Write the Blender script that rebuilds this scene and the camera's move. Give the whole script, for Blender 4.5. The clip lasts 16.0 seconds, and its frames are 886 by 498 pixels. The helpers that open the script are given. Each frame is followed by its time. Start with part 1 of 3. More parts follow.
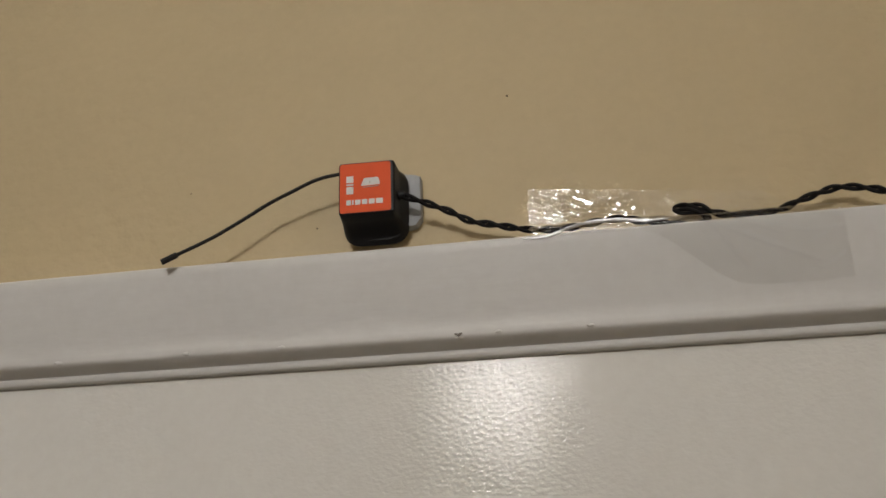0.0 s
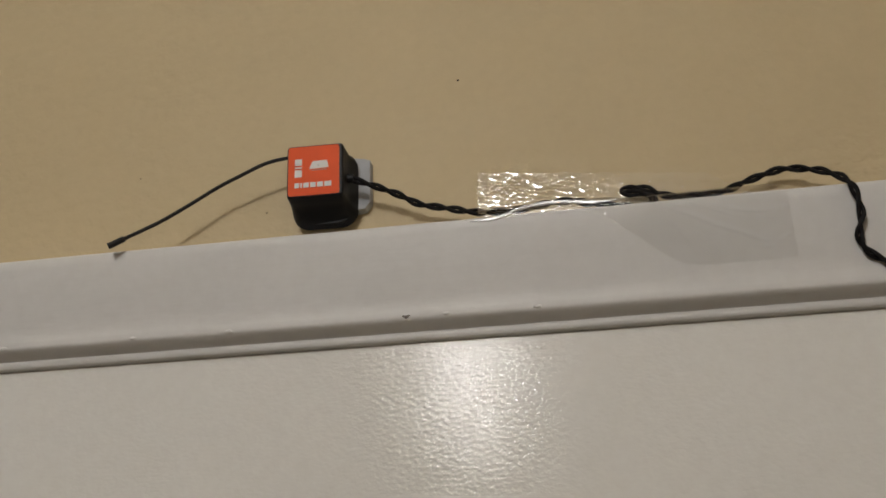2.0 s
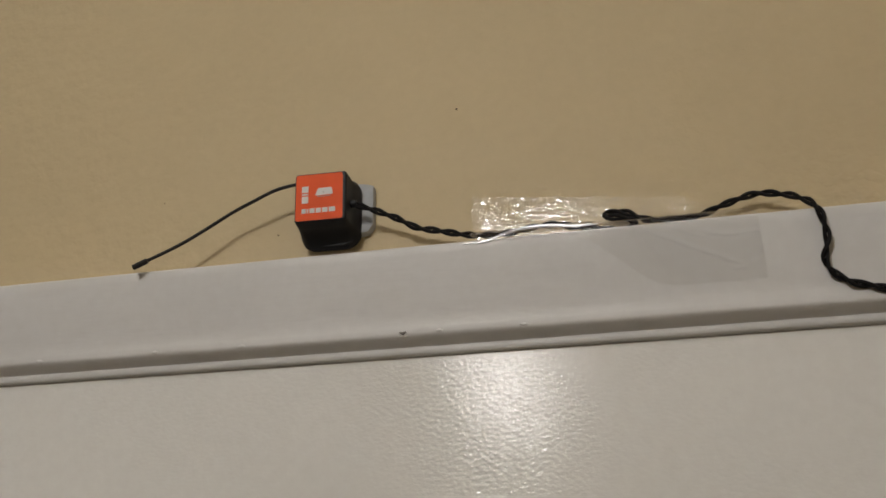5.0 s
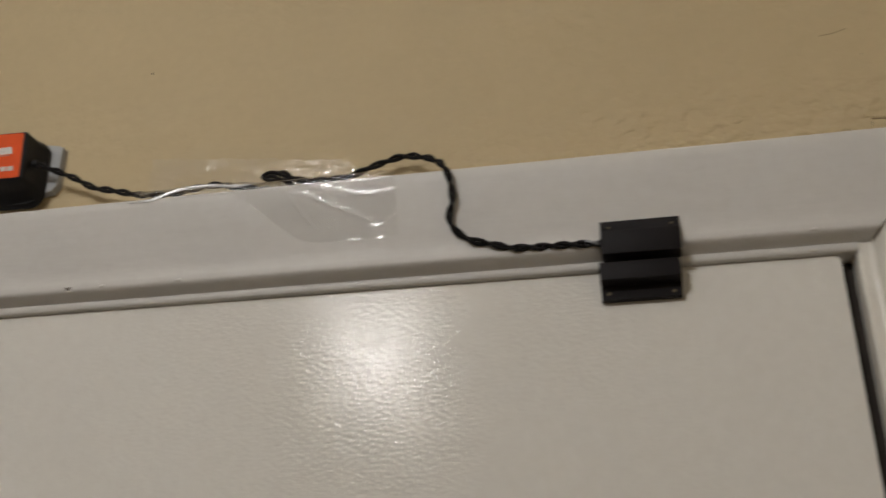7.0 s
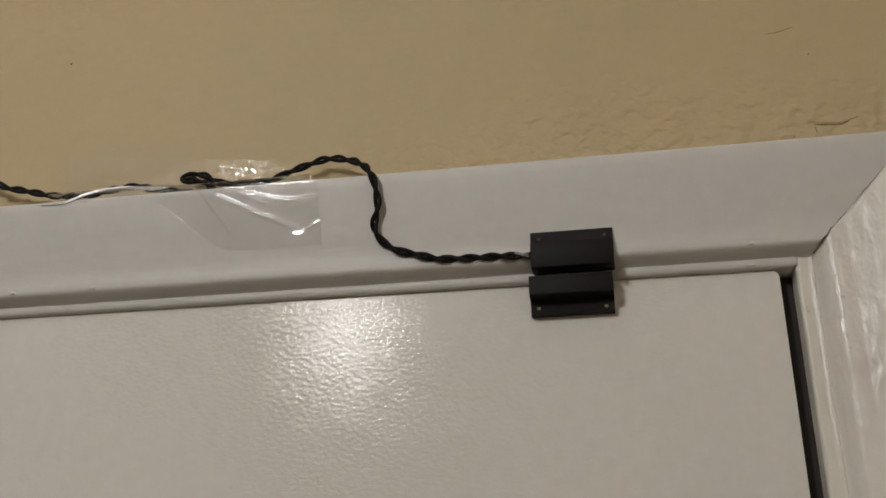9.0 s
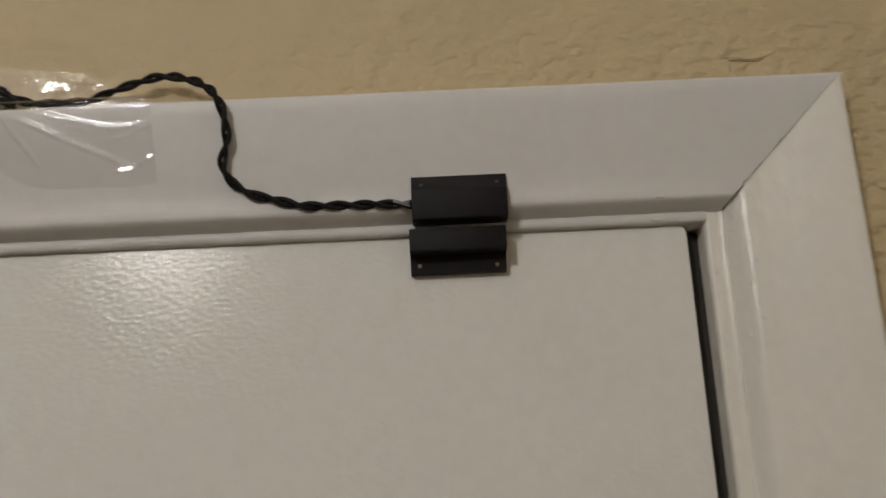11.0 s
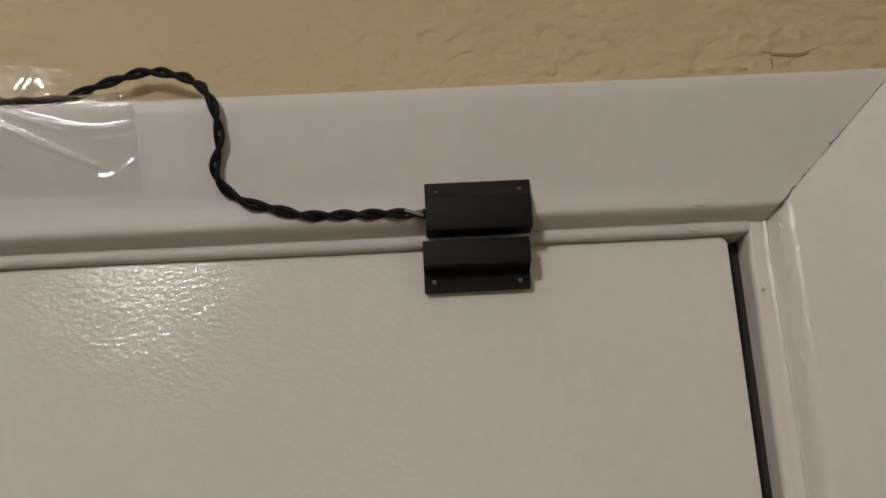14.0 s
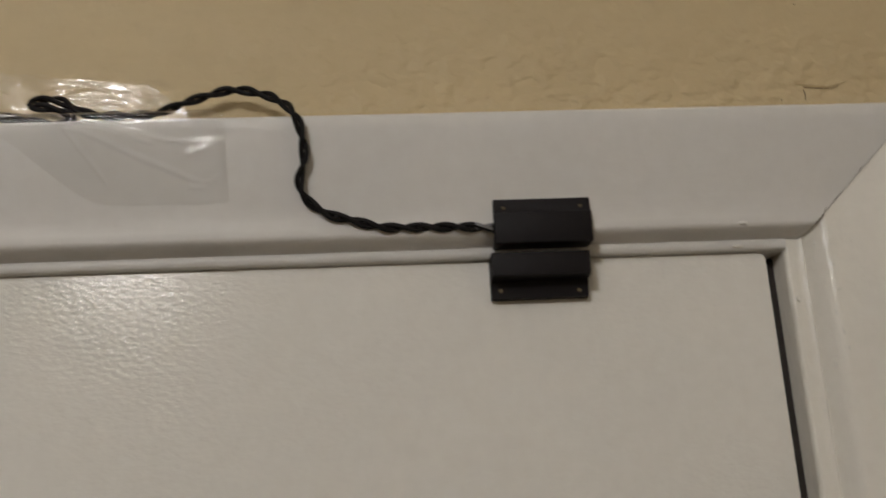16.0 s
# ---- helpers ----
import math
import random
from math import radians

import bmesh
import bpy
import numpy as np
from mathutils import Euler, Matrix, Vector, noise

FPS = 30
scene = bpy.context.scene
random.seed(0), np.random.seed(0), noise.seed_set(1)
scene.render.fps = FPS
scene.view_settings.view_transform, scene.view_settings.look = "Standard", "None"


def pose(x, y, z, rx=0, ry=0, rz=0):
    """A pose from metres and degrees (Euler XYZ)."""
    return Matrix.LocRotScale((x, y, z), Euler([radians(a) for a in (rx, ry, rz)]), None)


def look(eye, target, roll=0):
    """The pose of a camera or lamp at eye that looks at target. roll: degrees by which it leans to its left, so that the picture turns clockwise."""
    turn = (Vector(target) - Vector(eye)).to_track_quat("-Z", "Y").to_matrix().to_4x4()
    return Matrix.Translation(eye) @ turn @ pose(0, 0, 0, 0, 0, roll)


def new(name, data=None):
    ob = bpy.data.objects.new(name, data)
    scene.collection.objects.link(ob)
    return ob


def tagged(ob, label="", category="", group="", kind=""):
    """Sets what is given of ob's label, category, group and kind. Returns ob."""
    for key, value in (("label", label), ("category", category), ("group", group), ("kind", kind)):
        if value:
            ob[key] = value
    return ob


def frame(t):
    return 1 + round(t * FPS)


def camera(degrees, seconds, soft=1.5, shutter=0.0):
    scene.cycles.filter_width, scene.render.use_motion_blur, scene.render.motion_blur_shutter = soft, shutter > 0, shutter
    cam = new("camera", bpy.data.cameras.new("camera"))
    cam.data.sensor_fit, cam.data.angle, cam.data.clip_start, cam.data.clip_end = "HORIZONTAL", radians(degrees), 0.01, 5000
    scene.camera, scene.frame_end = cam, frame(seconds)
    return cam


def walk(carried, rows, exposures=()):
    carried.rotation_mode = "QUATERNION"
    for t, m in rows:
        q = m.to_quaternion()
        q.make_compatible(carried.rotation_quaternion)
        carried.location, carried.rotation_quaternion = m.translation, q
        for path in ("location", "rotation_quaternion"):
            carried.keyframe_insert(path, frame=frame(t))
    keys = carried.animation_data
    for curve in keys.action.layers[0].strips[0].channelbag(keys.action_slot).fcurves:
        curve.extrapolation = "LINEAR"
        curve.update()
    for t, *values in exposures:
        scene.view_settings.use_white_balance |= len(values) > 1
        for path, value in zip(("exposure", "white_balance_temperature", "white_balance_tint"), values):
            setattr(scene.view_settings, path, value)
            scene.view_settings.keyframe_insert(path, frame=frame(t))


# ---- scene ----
# camera: t, eye x y z, yaw to the left, pitch up, roll
cam = camera(48.06, 16.0, soft=1.6, shutter=0.8)
ROWS = [
    (0, -0.0121, -0.4152, 1.8262, 12.25, 27.21, 0.66),
    (0.5, -0.0147, -0.4132, 1.8248, 11.27, 27.19, 0.16),
    (1, -0.0144, -0.4105, 1.8209, 10.12, 27.24, -0.01),
    (1.5, -0.0025, -0.4133, 1.8236, 11.61, 26.71, 0.45),
    (2, 0.0002, -0.4075, 1.8181, 10.79, 27.41, -0.10),
    (2.5, 0.0062, -0.4064, 1.8158, 11.45, 27.49, 0.37),
    (3, 0.0077, -0.4109, 1.8185, 11.54, 27.31, 0.27),
    (3.5, 0.0117, -0.4166, 1.8164, 12.89, 27.39, 0.69),
    (5.8, 0.0406, -0.4406, 1.8084, 14.25, 27.18, 1.18),
    (6, 0.0344, -0.4349, 1.7874, 11.95, 29.48, 0.45),
    (6.2, 0.0841, -0.4274, 1.7957, 14.24, 27.71, 1.87),
    (6.5, 0.1237, -0.4177, 1.7900, 14.23, 27.37, 2.37),
    (6.8, 0.1681, -0.4127, 1.7992, 13.62, 25.97, 1.17),
    (7, 0.1852, -0.4153, 1.7970, 11.85, 26.14, 0.55),
    (7.5, 0.2125, -0.4100, 1.8039, 12.45, 25.33, 0.89),
    (8, 0.2102, -0.4031, 1.8170, 12.10, 24.21, 0.70),
    (8.2, 0.2099, -0.4016, 1.8200, 11.65, 24.20, 0.57),
    (10.3, 0.1947, -0.4031, 1.8375, 9.06, 21.92, -0.02),
    (10.4, 0.1923, -0.3974, 1.8357, 8.22, 22.34, -0.25),
    (10.5, 0.2011, -0.3968, 1.8354, 8.33, 22.09, -0.14),
    (10.7, 0.1916, -0.3728, 1.8417, 3.00, 18.14, -1.06),
    (10.9, 0.1813, -0.3658, 1.8762, -0.19, 15.34, -2.75),
    (11, 0.1807, -0.3546, 1.8792, -0.41, 16.22, -2.75),
    (11.5, 0.1811, -0.3214, 1.8958, 0.02, 17.02, -4.11),
    (12, 0.1767, -0.3203, 1.8986, 1.38, 17.75, -3.12),
    (12.5, 0.1744, -0.3110, 1.9009, 0.03, 17.07, -3.19),
    (13, 0.1748, -0.3187, 1.8989, -0.34, 16.35, -3.14),
    (13.5, 0.1704, -0.3163, 1.8941, -1.06, 16.54, -3.11),
    (14, 0.1704, -0.3209, 1.8933, -1.32, 16.36, -3.10),
    (14.5, 0.1662, -0.3329, 1.8870, -1.19, 17.26, -2.89),
    (15, 0.1632, -0.3378, 1.8876, -1.76, 16.61, -2.84),
    (15.5, 0.1550, -0.3381, 1.8856, -2.46, 16.70, -3.15),
    (16, 0.1296, -0.3456, 1.8892, -4.06, 16.62, -3.01),
]


def aimed(x, y, z, yaw, pitch, roll):
    a, b = radians(yaw), radians(pitch)
    ahead = Vector((-math.sin(a) * math.cos(b), math.cos(a) * math.cos(b), math.sin(b)))
    return look((x, y, z), Vector((x, y, z)) + ahead, roll)


walk(cam, [(row[0], aimed(*row[1:])) for row in ROWS])

# ---- light: one opal globe hanging behind the camera, in a closed room ----
LAMP = Vector((-0.24, -1.08, 2.37))
# unseen side walls: east set near to bounce light onto the right, west far
ROOM = (-3.2, 0.75, -3.0, 2.6)  # x from, x to, y of the back wall, ceiling height
world = bpy.data.worlds.new("world")
scene.world = world
world.use_nodes = True
world.node_tree.nodes["Background"].inputs[0].default_value = (0.05, 0.045, 0.04, 1)
world.node_tree.nodes["Background"].inputs[1].default_value = 0.1
LAMP_POWER = 78.0
LAMP_COLOUR = (1.02, 1.0, 0.985)
scene.view_settings.exposure = 0.0


# ---- materials ----
def material(name, colour, rough=0.5, metal=0.0, spec=0.5):
    m = bpy.data.materials.new(name)
    m.use_nodes = True
    b = m.node_tree.nodes["Principled BSDF"]
    b.inputs["Base Color"].default_value = (*colour, 1)
    b.inputs["Roughness"].default_value = rough
    b.inputs["Metallic"].default_value = metal
    b.inputs["Specular IOR Level"].default_value = spec
    return m, m.node_tree.nodes, m.node_tree.links, b


def noise_node(nodes, links, scale, stretch=(1, 1, 1), detail=3.0, rough=0.5):
    co = nodes.new("ShaderNodeTexCoord")
    mp = nodes.new("ShaderNodeMapping")
    mp.inputs["Scale"].default_value = stretch
    n = nodes.new("ShaderNodeTexNoise")
    n.inputs["Scale"].default_value = scale
    n.inputs["Detail"].default_value = detail
    n.inputs["Roughness"].default_value = rough
    links.new(co.outputs["Object"], mp.inputs["Vector"])
    links.new(mp.outputs["Vector"], n.inputs["Vector"])
    return n


def ramp(nodes, links, src, stops):
    r = nodes.new("ShaderNodeValToRGB")
    e = r.color_ramp.elements
    while len(e) < len(stops):
        e.new(0.5)
    for el, (p, c) in zip(e, stops):
        el.position, el.color = p, (*c, 1)
    links.new(src, r.inputs["Fac"])
    return r


def bump(nodes, links, bsdf, sources):
    """Stacked bumps: (height socket, strength, metres)."""
    last = None
    for sock, strength, dist in sources:
        b = nodes.new("ShaderNodeBump")
        b.inputs["Strength"].default_value = strength
        b.inputs["Distance"].default_value = dist
        links.new(sock, b.inputs["Height"])
        if last:
            links.new(last.outputs["Normal"], b.inputs["Normal"])
        last = b
    links.new(last.outputs["Normal"], bsdf.inputs["Normal"])


def scaled(c, k):
    return tuple(v * k for v in c)


def painted(name, colour, rough, grain, relief, stretch=(1, 1, 1), wander=0.06, spec=0.5, big=(9.0, 0.0)):
    """Painted plaster or wood: two scales of colour, brush or roller relief."""
    m, n, l, b = material(name, colour, rough, 0, spec)
    stain = noise_node(n, l, 7.0, (1, 1, 1), 5.0, 0.6)
    fine = noise_node(n, l, 160.0, (1, 1, 1), 4.0, 0.6)
    r1 = ramp(n, l, stain.outputs["Fac"], [(0.3, scaled(colour, 1 - wander)), (0.7, scaled(colour, 1 + wander * 0.5))])
    r2 = ramp(n, l, fine.outputs["Fac"], [(0.3, (0.96, 0.955, 0.95)), (0.7, (1, 1, 1))])
    mix = n.new("ShaderNodeMix")
    mix.data_type, mix.blend_type = "RGBA", "MULTIPLY"
    mix.inputs["Factor"].default_value = 1.0
    l.new(r1.outputs["Color"], mix.inputs[6])
    l.new(r2.outputs["Color"], mix.inputs[7])
    l.new(mix.outputs[2], b.inputs["Base Color"])
    coarse = noise_node(n, l, grain, stretch, 2.0, 0.45)
    tiny = noise_node(n, l, grain * 3.1, stretch, 2.0, 0.5)
    wave = noise_node(n, l, big[0], (1, 1, 1), 1.0, 0.4)
    bump(n, l, b, [(wave.outputs["Fac"], 1.0, big[1]), (coarse.outputs["Fac"], 1.0, relief), (tiny.outputs["Fac"], 1.0, relief * 0.18)])
    rr = noise_node(n, l, 45.0, (1, 1, 1), 3.0)
    mr = n.new("ShaderNodeMapRange")
    mr.inputs["To Min"].default_value, mr.inputs["To Max"].default_value = rough * 0.85, rough * 1.2
    l.new(rr.outputs["Fac"], mr.inputs["Value"])
    l.new(mr.outputs["Result"], b.inputs["Roughness"])
    return m


M_WALL = painted("beige_wall_paint", (0.595, 0.475, 0.282), 0.55, 150.0, 0.0007, (1, 1, 1), 0.05, 0.35, (60.0, 0.0011))
# thicker brushed paint where the wall was cut in above the casing's corner
_n, _l = M_WALL.node_tree.nodes, M_WALL.node_tree.links
_b = _n["Principled BSDF"]
_co = _n.new("ShaderNodeTexCoord")
_sep = _n.new("ShaderNodeSeparateXYZ")
_l.new(_co.outputs["Object"], _sep.inputs[0])
_up, _over, _both, _high = _n.new("ShaderNodeMapRange"), _n.new("ShaderNodeMapRange"), _n.new("ShaderNodeMath"), _n.new("ShaderNodeMath")
for _m, _ax, _rng in ((_up, "Z", (2.045, 2.095, 1.0, 0.2)), (_over, "X", (-0.02, 0.18, 0.1, 1.0))):
    _l.new(_sep.outputs[_ax], _m.inputs["Value"])
    for _k, _v in zip(("From Min", "From Max", "To Min", "To Max"), _rng):
        _m.inputs[_k].default_value = _v
_both.operation = _high.operation = "MULTIPLY"
_l.new(_up.outputs["Result"], _both.inputs[0])
_l.new(_over.outputs["Result"], _both.inputs[1])
_lump = ramp(_n, _l, noise_node(_n, _l, 165.0, (0.7, 1, 1), 1.6, 0.45).outputs["Fac"], [(0.42, (0, 0, 0)), (0.68, (1, 1, 1))])
_l.new(_lump.outputs["Color"], _high.inputs[0])
_l.new(_both.outputs[0], _high.inputs[1])
_bp = _n.new("ShaderNodeBump")
_bp.inputs["Distance"].default_value = 0.0013
_l.new(_high.outputs[0], _bp.inputs["Height"])
_l.new(_b.inputs["Normal"].links[0].from_socket, _bp.inputs["Normal"])
_l.new(_bp.outputs["Normal"], _b.inputs["Normal"])
# one white trim paint: shade put into the head's colour, light into the side's
M_TRIM_DIM = painted("white_gloss_trim_paint_dim", (0.75, 0.73, 0.695), 0.45, 150.0, 0.00022, (0.25, 1, 1), 0.03, 0.38, (30.0, 0.0006))
M_TRIM_LIT = painted("white_gloss_trim_paint_lit", (0.86, 0.825, 0.745), 0.24, 260.0, 0.00034, (1, 1, 0.55), 0.03, 0.34, (60.0, 0.0007))
M_GLOSS = painted("white_thick_gloss_paint", (0.80, 0.77, 0.70), 0.2, 330.0, 0.0001, (1, 1, 1), 0.03, 0.5)
M_DOOR = painted("white_door_paint", (0.83, 0.805, 0.745), 0.075, 560.0, 0.000165, (0.65, 1, 1), 0.03, 0.17, (14.0, 0.0002))
M_ROOM = painted("plain_room_paint", (0.66, 0.58, 0.45), 0.7, 120.0, 0.0003)
M_CEIL = painted("white_ceiling_paint", (0.8, 0.78, 0.74), 0.8, 90.0, 0.0004)
M_FLOOR = painted("brown_floor_covering", (0.26, 0.19, 0.13), 0.6, 80.0, 0.0006, (1, 8, 1), 0.2)


def plastic(name, colour, rough, grain=700.0, relief=0.00006, wander=0.2, spec=0.4):
    m, n, l, b = material(name, colour, rough, 0, spec)
    dust = noise_node(n, l, 90.0, (1, 1, 1), 6.0, 0.65)
    r = ramp(n, l, dust.outputs["Fac"], [(0.35, scaled(colour, 1 - wander)), (0.75, scaled(colour, 1 + wander))])
    l.new(r.outputs["Color"], b.inputs["Base Color"])
    g = noise_node(n, l, grain, (1, 1, 1), 2.0)
    bump(n, l, b, [(g.outputs["Fac"], 1.0, relief)])
    return m


M_BLACK = plastic("black_moulded_plastic", (0.009, 0.0085, 0.010), 0.5, 700.0, 0.00006, 0.2, 0.3)
M_CONTACT = plastic("matt_black_contact_plastic", (0.0105, 0.0082, 0.0092), 0.6, 700.0, 0.00006, 0.2, 0.22)
M_WIRE = plastic("black_wire_insulation", (0.009, 0.0075, 0.0075), 0.62, 900.0, 0.00004, 0.2, 0.2)
M_ANT = plastic("dark_antenna_sleeve", (0.012, 0.010, 0.009), 0.55, 700.0, 0.00006, 0.2, 0.3)
M_LABEL = plastic("orange_paper_label", (0.84, 0.105, 0.018), 0.5, 500.0, 0.00003, 0.05, 0.15)
M_PRINT = plastic("white_label_print", (0.72, 0.68, 0.62), 0.45, 500.0, 0.00002, 0.05)
M_PRINT_GREY = plastic("grey_label_print", (0.45, 0.36, 0.30), 0.5, 500.0, 0.00002, 0.05)
M_FOAM = plastic("grey_adhesive_foam", (0.42, 0.43, 0.44), 0.7, 600.0, 0.0001, 0.08)
M_CAULK = plastic("cream_caulk", (0.66, 0.57, 0.42), 0.5, 300.0, 0.0002, 0.08)
M_DIRT = plastic("brown_chipped_plaster", (0.12, 0.085, 0.055), 0.85, 900.0, 0.0002, 0.35)
M_SCUFF = plastic("brown_scuffed_paint", (0.36, 0.27, 0.165), 0.7, 900.0, 0.0001, 0.2)
# grey that stands in for the shade inside a small dent
M_DENT = plastic("grey_shade_in_dent", (0.20, 0.175, 0.15), 0.8, 900.0, 0.0001, 0.2)
M_BRASS = material("dull_brass_screw", (0.16, 0.13, 0.08), 0.5, 0.8)[0]
M_TIN = material("tinned_wire_sleeve", (0.22, 0.22, 0.23), 0.35, 0.3)[0]

# clear film: lets light through, with gloss at grazing angles
M_TAPE = bpy.data.materials.new("clear_tape_film")
M_TAPE.use_nodes = True
_n, _l = M_TAPE.node_tree.nodes, M_TAPE.node_tree.links
_n.remove(_n["Principled BSDF"])
_clear = _n.new("ShaderNodeBsdfTransparent")
_clear.inputs[0].default_value = (0.998, 0.997, 0.995, 1)
_shine = _n.new("ShaderNodeBsdfGlossy")
_shine.inputs["Roughness"].default_value = 0.055
_fres = _n.new("ShaderNodeLayerWeight")
_fres.inputs["Blend"].default_value = 0.5
_pow = _n.new("ShaderNodeMath")
_pow.operation = "POWER"
_pow.inputs[1].default_value = 2.0
_gain = _n.new("ShaderNodeMapRange")
_gain.inputs["To Min"].default_value, _gain.inputs["To Max"].default_value = 0.072, 0.85
_mix = _n.new("ShaderNodeMixShader")
_wr = noise_node(_n, _l, 420.0, (1, 1, 1), 2.0)
_bp = _n.new("ShaderNodeBump")
_bp.inputs["Distance"].default_value = 0.00012
_l.new(_wr.outputs["Fac"], _bp.inputs["Height"])
_l.new(_bp.outputs["Normal"], _shine.inputs["Normal"])
_l.new(_bp.outputs["Normal"], _fres.inputs["Normal"])
_l.new(_fres.outputs["Facing"], _pow.inputs[0])
_l.new(_pow.outputs[0], _gain.inputs["Value"])
_l.new(_gain.outputs["Result"], _mix.inputs[0])
_l.new(_clear.outputs[0], _mix.inputs[1])
_l.new(_shine.outputs[0], _mix.inputs[2])
_l.new(_mix.outputs[0], _n["Material Output"].inputs["Surface"])

# several layers of the same film, crumpled: more gloss, less clear
M_FOLD = M_TAPE.copy()
M_FOLD.name = "crumpled_tape_film"
_n = M_FOLD.node_tree.nodes
_n["Glossy BSDF"].inputs["Roughness"].default_value = 0.34
_n["Map Range"].inputs["To Min"].default_value = 0.55

M_LAMP = bpy.data.materials.new("glowing_opal_glass")
M_LAMP.use_nodes = True
_b = M_LAMP.node_tree.nodes["Principled BSDF"]
_b.inputs["Base Color"].default_value = (0.8, 0.8, 0.78, 1)
_b.inputs["Emission Color"].default_value = (*LAMP_COLOUR, 1)
_b.inputs["Emission Strength"].default_value = LAMP_POWER


# ---- mesh helpers ----
def mesh_of(name, bm, mat, smooth=0.6):
    if smooth < 3:
        bmesh.ops.recalc_face_normals(bm, faces=bm.faces)
    me = bpy.data.meshes.new(name)
    bm.to_mesh(me)
    bm.free()
    me.materials.append(mat)
    if smooth:
        me.shade_smooth()
        me.set_sharp_from_angle(angle=smooth)
    return me


def part(name, bm, mat, parent=None, label="", smooth=0.6):
    """One mesh object, under a thing or part when a parent is given."""
    ob = new(name, mesh_of(name, bm, mat, smooth))
    if parent:
        ob.parent = parent
        ob.matrix_parent_inverse = parent.matrix_world.inverted()
    if label:
        tagged(ob, label)
    return ob


def thing(name, base, label, category, kind="", group=""):
    ob = new(name)
    ob.empty_display_size = 0.02
    ob.matrix_world = Matrix.Translation(base)
    bpy.context.view_layer.update()
    return tagged(ob, label, category, group, kind)


def box(lo, hi, bevel=0.0, seg=2, bm=None):
    bm2 = bmesh.new()
    bmesh.ops.create_cube(bm2, size=1.0)
    for v in bm2.verts:
        v.co = Vector((lo[i] + (v.co[i] + 0.5) * (hi[i] - lo[i]) for i in range(3)))
    if bevel:
        bmesh.ops.bevel(bm2, geom=bm2.edges[:], offset=bevel, segments=seg, profile=0.5, affect="EDGES")
    return bm2


def prism(outline, y0, y1, bevel=0.0, seg=2):
    """An outline of (x, z) made solid from y0 (front) to y1."""
    bm = bmesh.new()
    front = [bm.verts.new((x, y0, z)) for x, z in outline]
    back = [bm.verts.new((x, y1, z)) for x, z in outline]
    f = bm.faces.new(front)
    bm.faces.new(list(reversed(back)))
    for i in range(len(outline)):
        j = (i + 1) % len(outline)
        bm.faces.new((front[i], back[i], back[j], front[j]))
    if bevel:
        bmesh.ops.bevel(bm, geom=list(f.edges), offset=bevel, segments=seg, profile=0.5, affect="EDGES")
    return bm


def rounded(x0, x1, z0, z1, r, seg=5):
    pts = []
    for cx, cz, a0 in ((x1 - r, z1 - r, 0), (x0 + r, z1 - r, 90), (x0 + r, z0 + r, 180), (x1 - r, z0 + r, 270)):
        for k in range(seg + 1):
            a = radians(a0 + 90 * k / seg)
            pts.append((cx + r * math.cos(a), cz + r * math.sin(a)))
    return pts


def spline(points, step=0.0006):
    """A smooth curve through the points, sampled evenly."""
    p = [Vector(q) for q in points]
    p = [2 * p[0] - p[1]] + p + [2 * p[-1] - p[-2]]
    out = []
    for i in range(1, len(p) - 2):
        a, b, c, d = p[i - 1], p[i], p[i + 1], p[i + 2]
        n = max(2, int((c - b).length / step))
        for k in range(n):
            t = k / n
            out.append(0.5 * (2 * b + (c - a) * t + (2 * a - 5 * b + 4 * c - d) * t * t + (3 * b - 3 * c + d - a) * t ** 3))
    out.append(p[-2])
    return out


def tube(path, radius, seg=10, bm=None):
    """A round tube along a path; radius is a number or a function of the share of the way."""
    bm = bm or bmesh.new()
    rings, up = [], Vector((0, -1, 0.2))
    for i, q in enumerate(path):
        d = (path[min(i + 1, len(path) - 1)] - path[max(i - 1, 0)]).normalized()
        up = (up - d * up.dot(d)).normalized()
        side = d.cross(up)
        r = radius(i / (len(path) - 1)) if callable(radius) else radius
        rings.append([bm.verts.new(q + r * (math.cos(2 * math.pi * k / seg) * up + math.sin(2 * math.pi * k / seg) * side)) for k in range(seg)])
    for a, b in zip(rings, rings[1:]):
        for k in range(seg):
            bm.faces.new((a[k], a[(k + 1) % seg], b[(k + 1) % seg], b[k]))
    bm.faces.new(list(reversed(rings[0])))
    bm.faces.new(rings[-1])
    return bm


# ---- the plan: the wall's face is y = 0, the room lies at y < 0 ----
DOOR_R, DOOR_TOP, DOOR_Y = 0.2755, 1.9888, 0.0053
DOOR_L = DOOR_R - 0.813
JAMB_R, JAMB_TOP = 0.2820, 1.98905          # inner faces of the jamb
CAS_X, CAS_Z = 0.2893, 1.9935              # inner corner of the casing
CAS_W, CAS_H = 0.0462, 0.0470              # its width at the side and over the head
JAMB_L = DOOR_L - 0.003
CAS_XL = JAMB_L - 0.0096
WALL_T = 0.115

x0, x1, yb, zc = ROOM
hole = [(x0, 0), (CAS_XL - 0.004, 0), (CAS_XL - 0.004, CAS_Z + 0.01), (CAS_X + 0.004, CAS_Z + 0.01), (CAS_X + 0.004, 0), (x1, 0), (x1, zc), (x0, zc)]
wall_n = tagged(part("wall_north", prism(hole, 0.0, WALL_T), M_WALL, smooth=0), "beige painted plaster wall round the door frame", "wall", kind="structure")
# side walls out of view, added at distances that even out the bounced light
tagged(part("wall_west", box((x0 - 0.1, yb, 0), (x0, WALL_T, zc)), M_ROOM, smooth=0), "unseen plain side wall, placed to balance the bounced light", "wall", kind="structure")
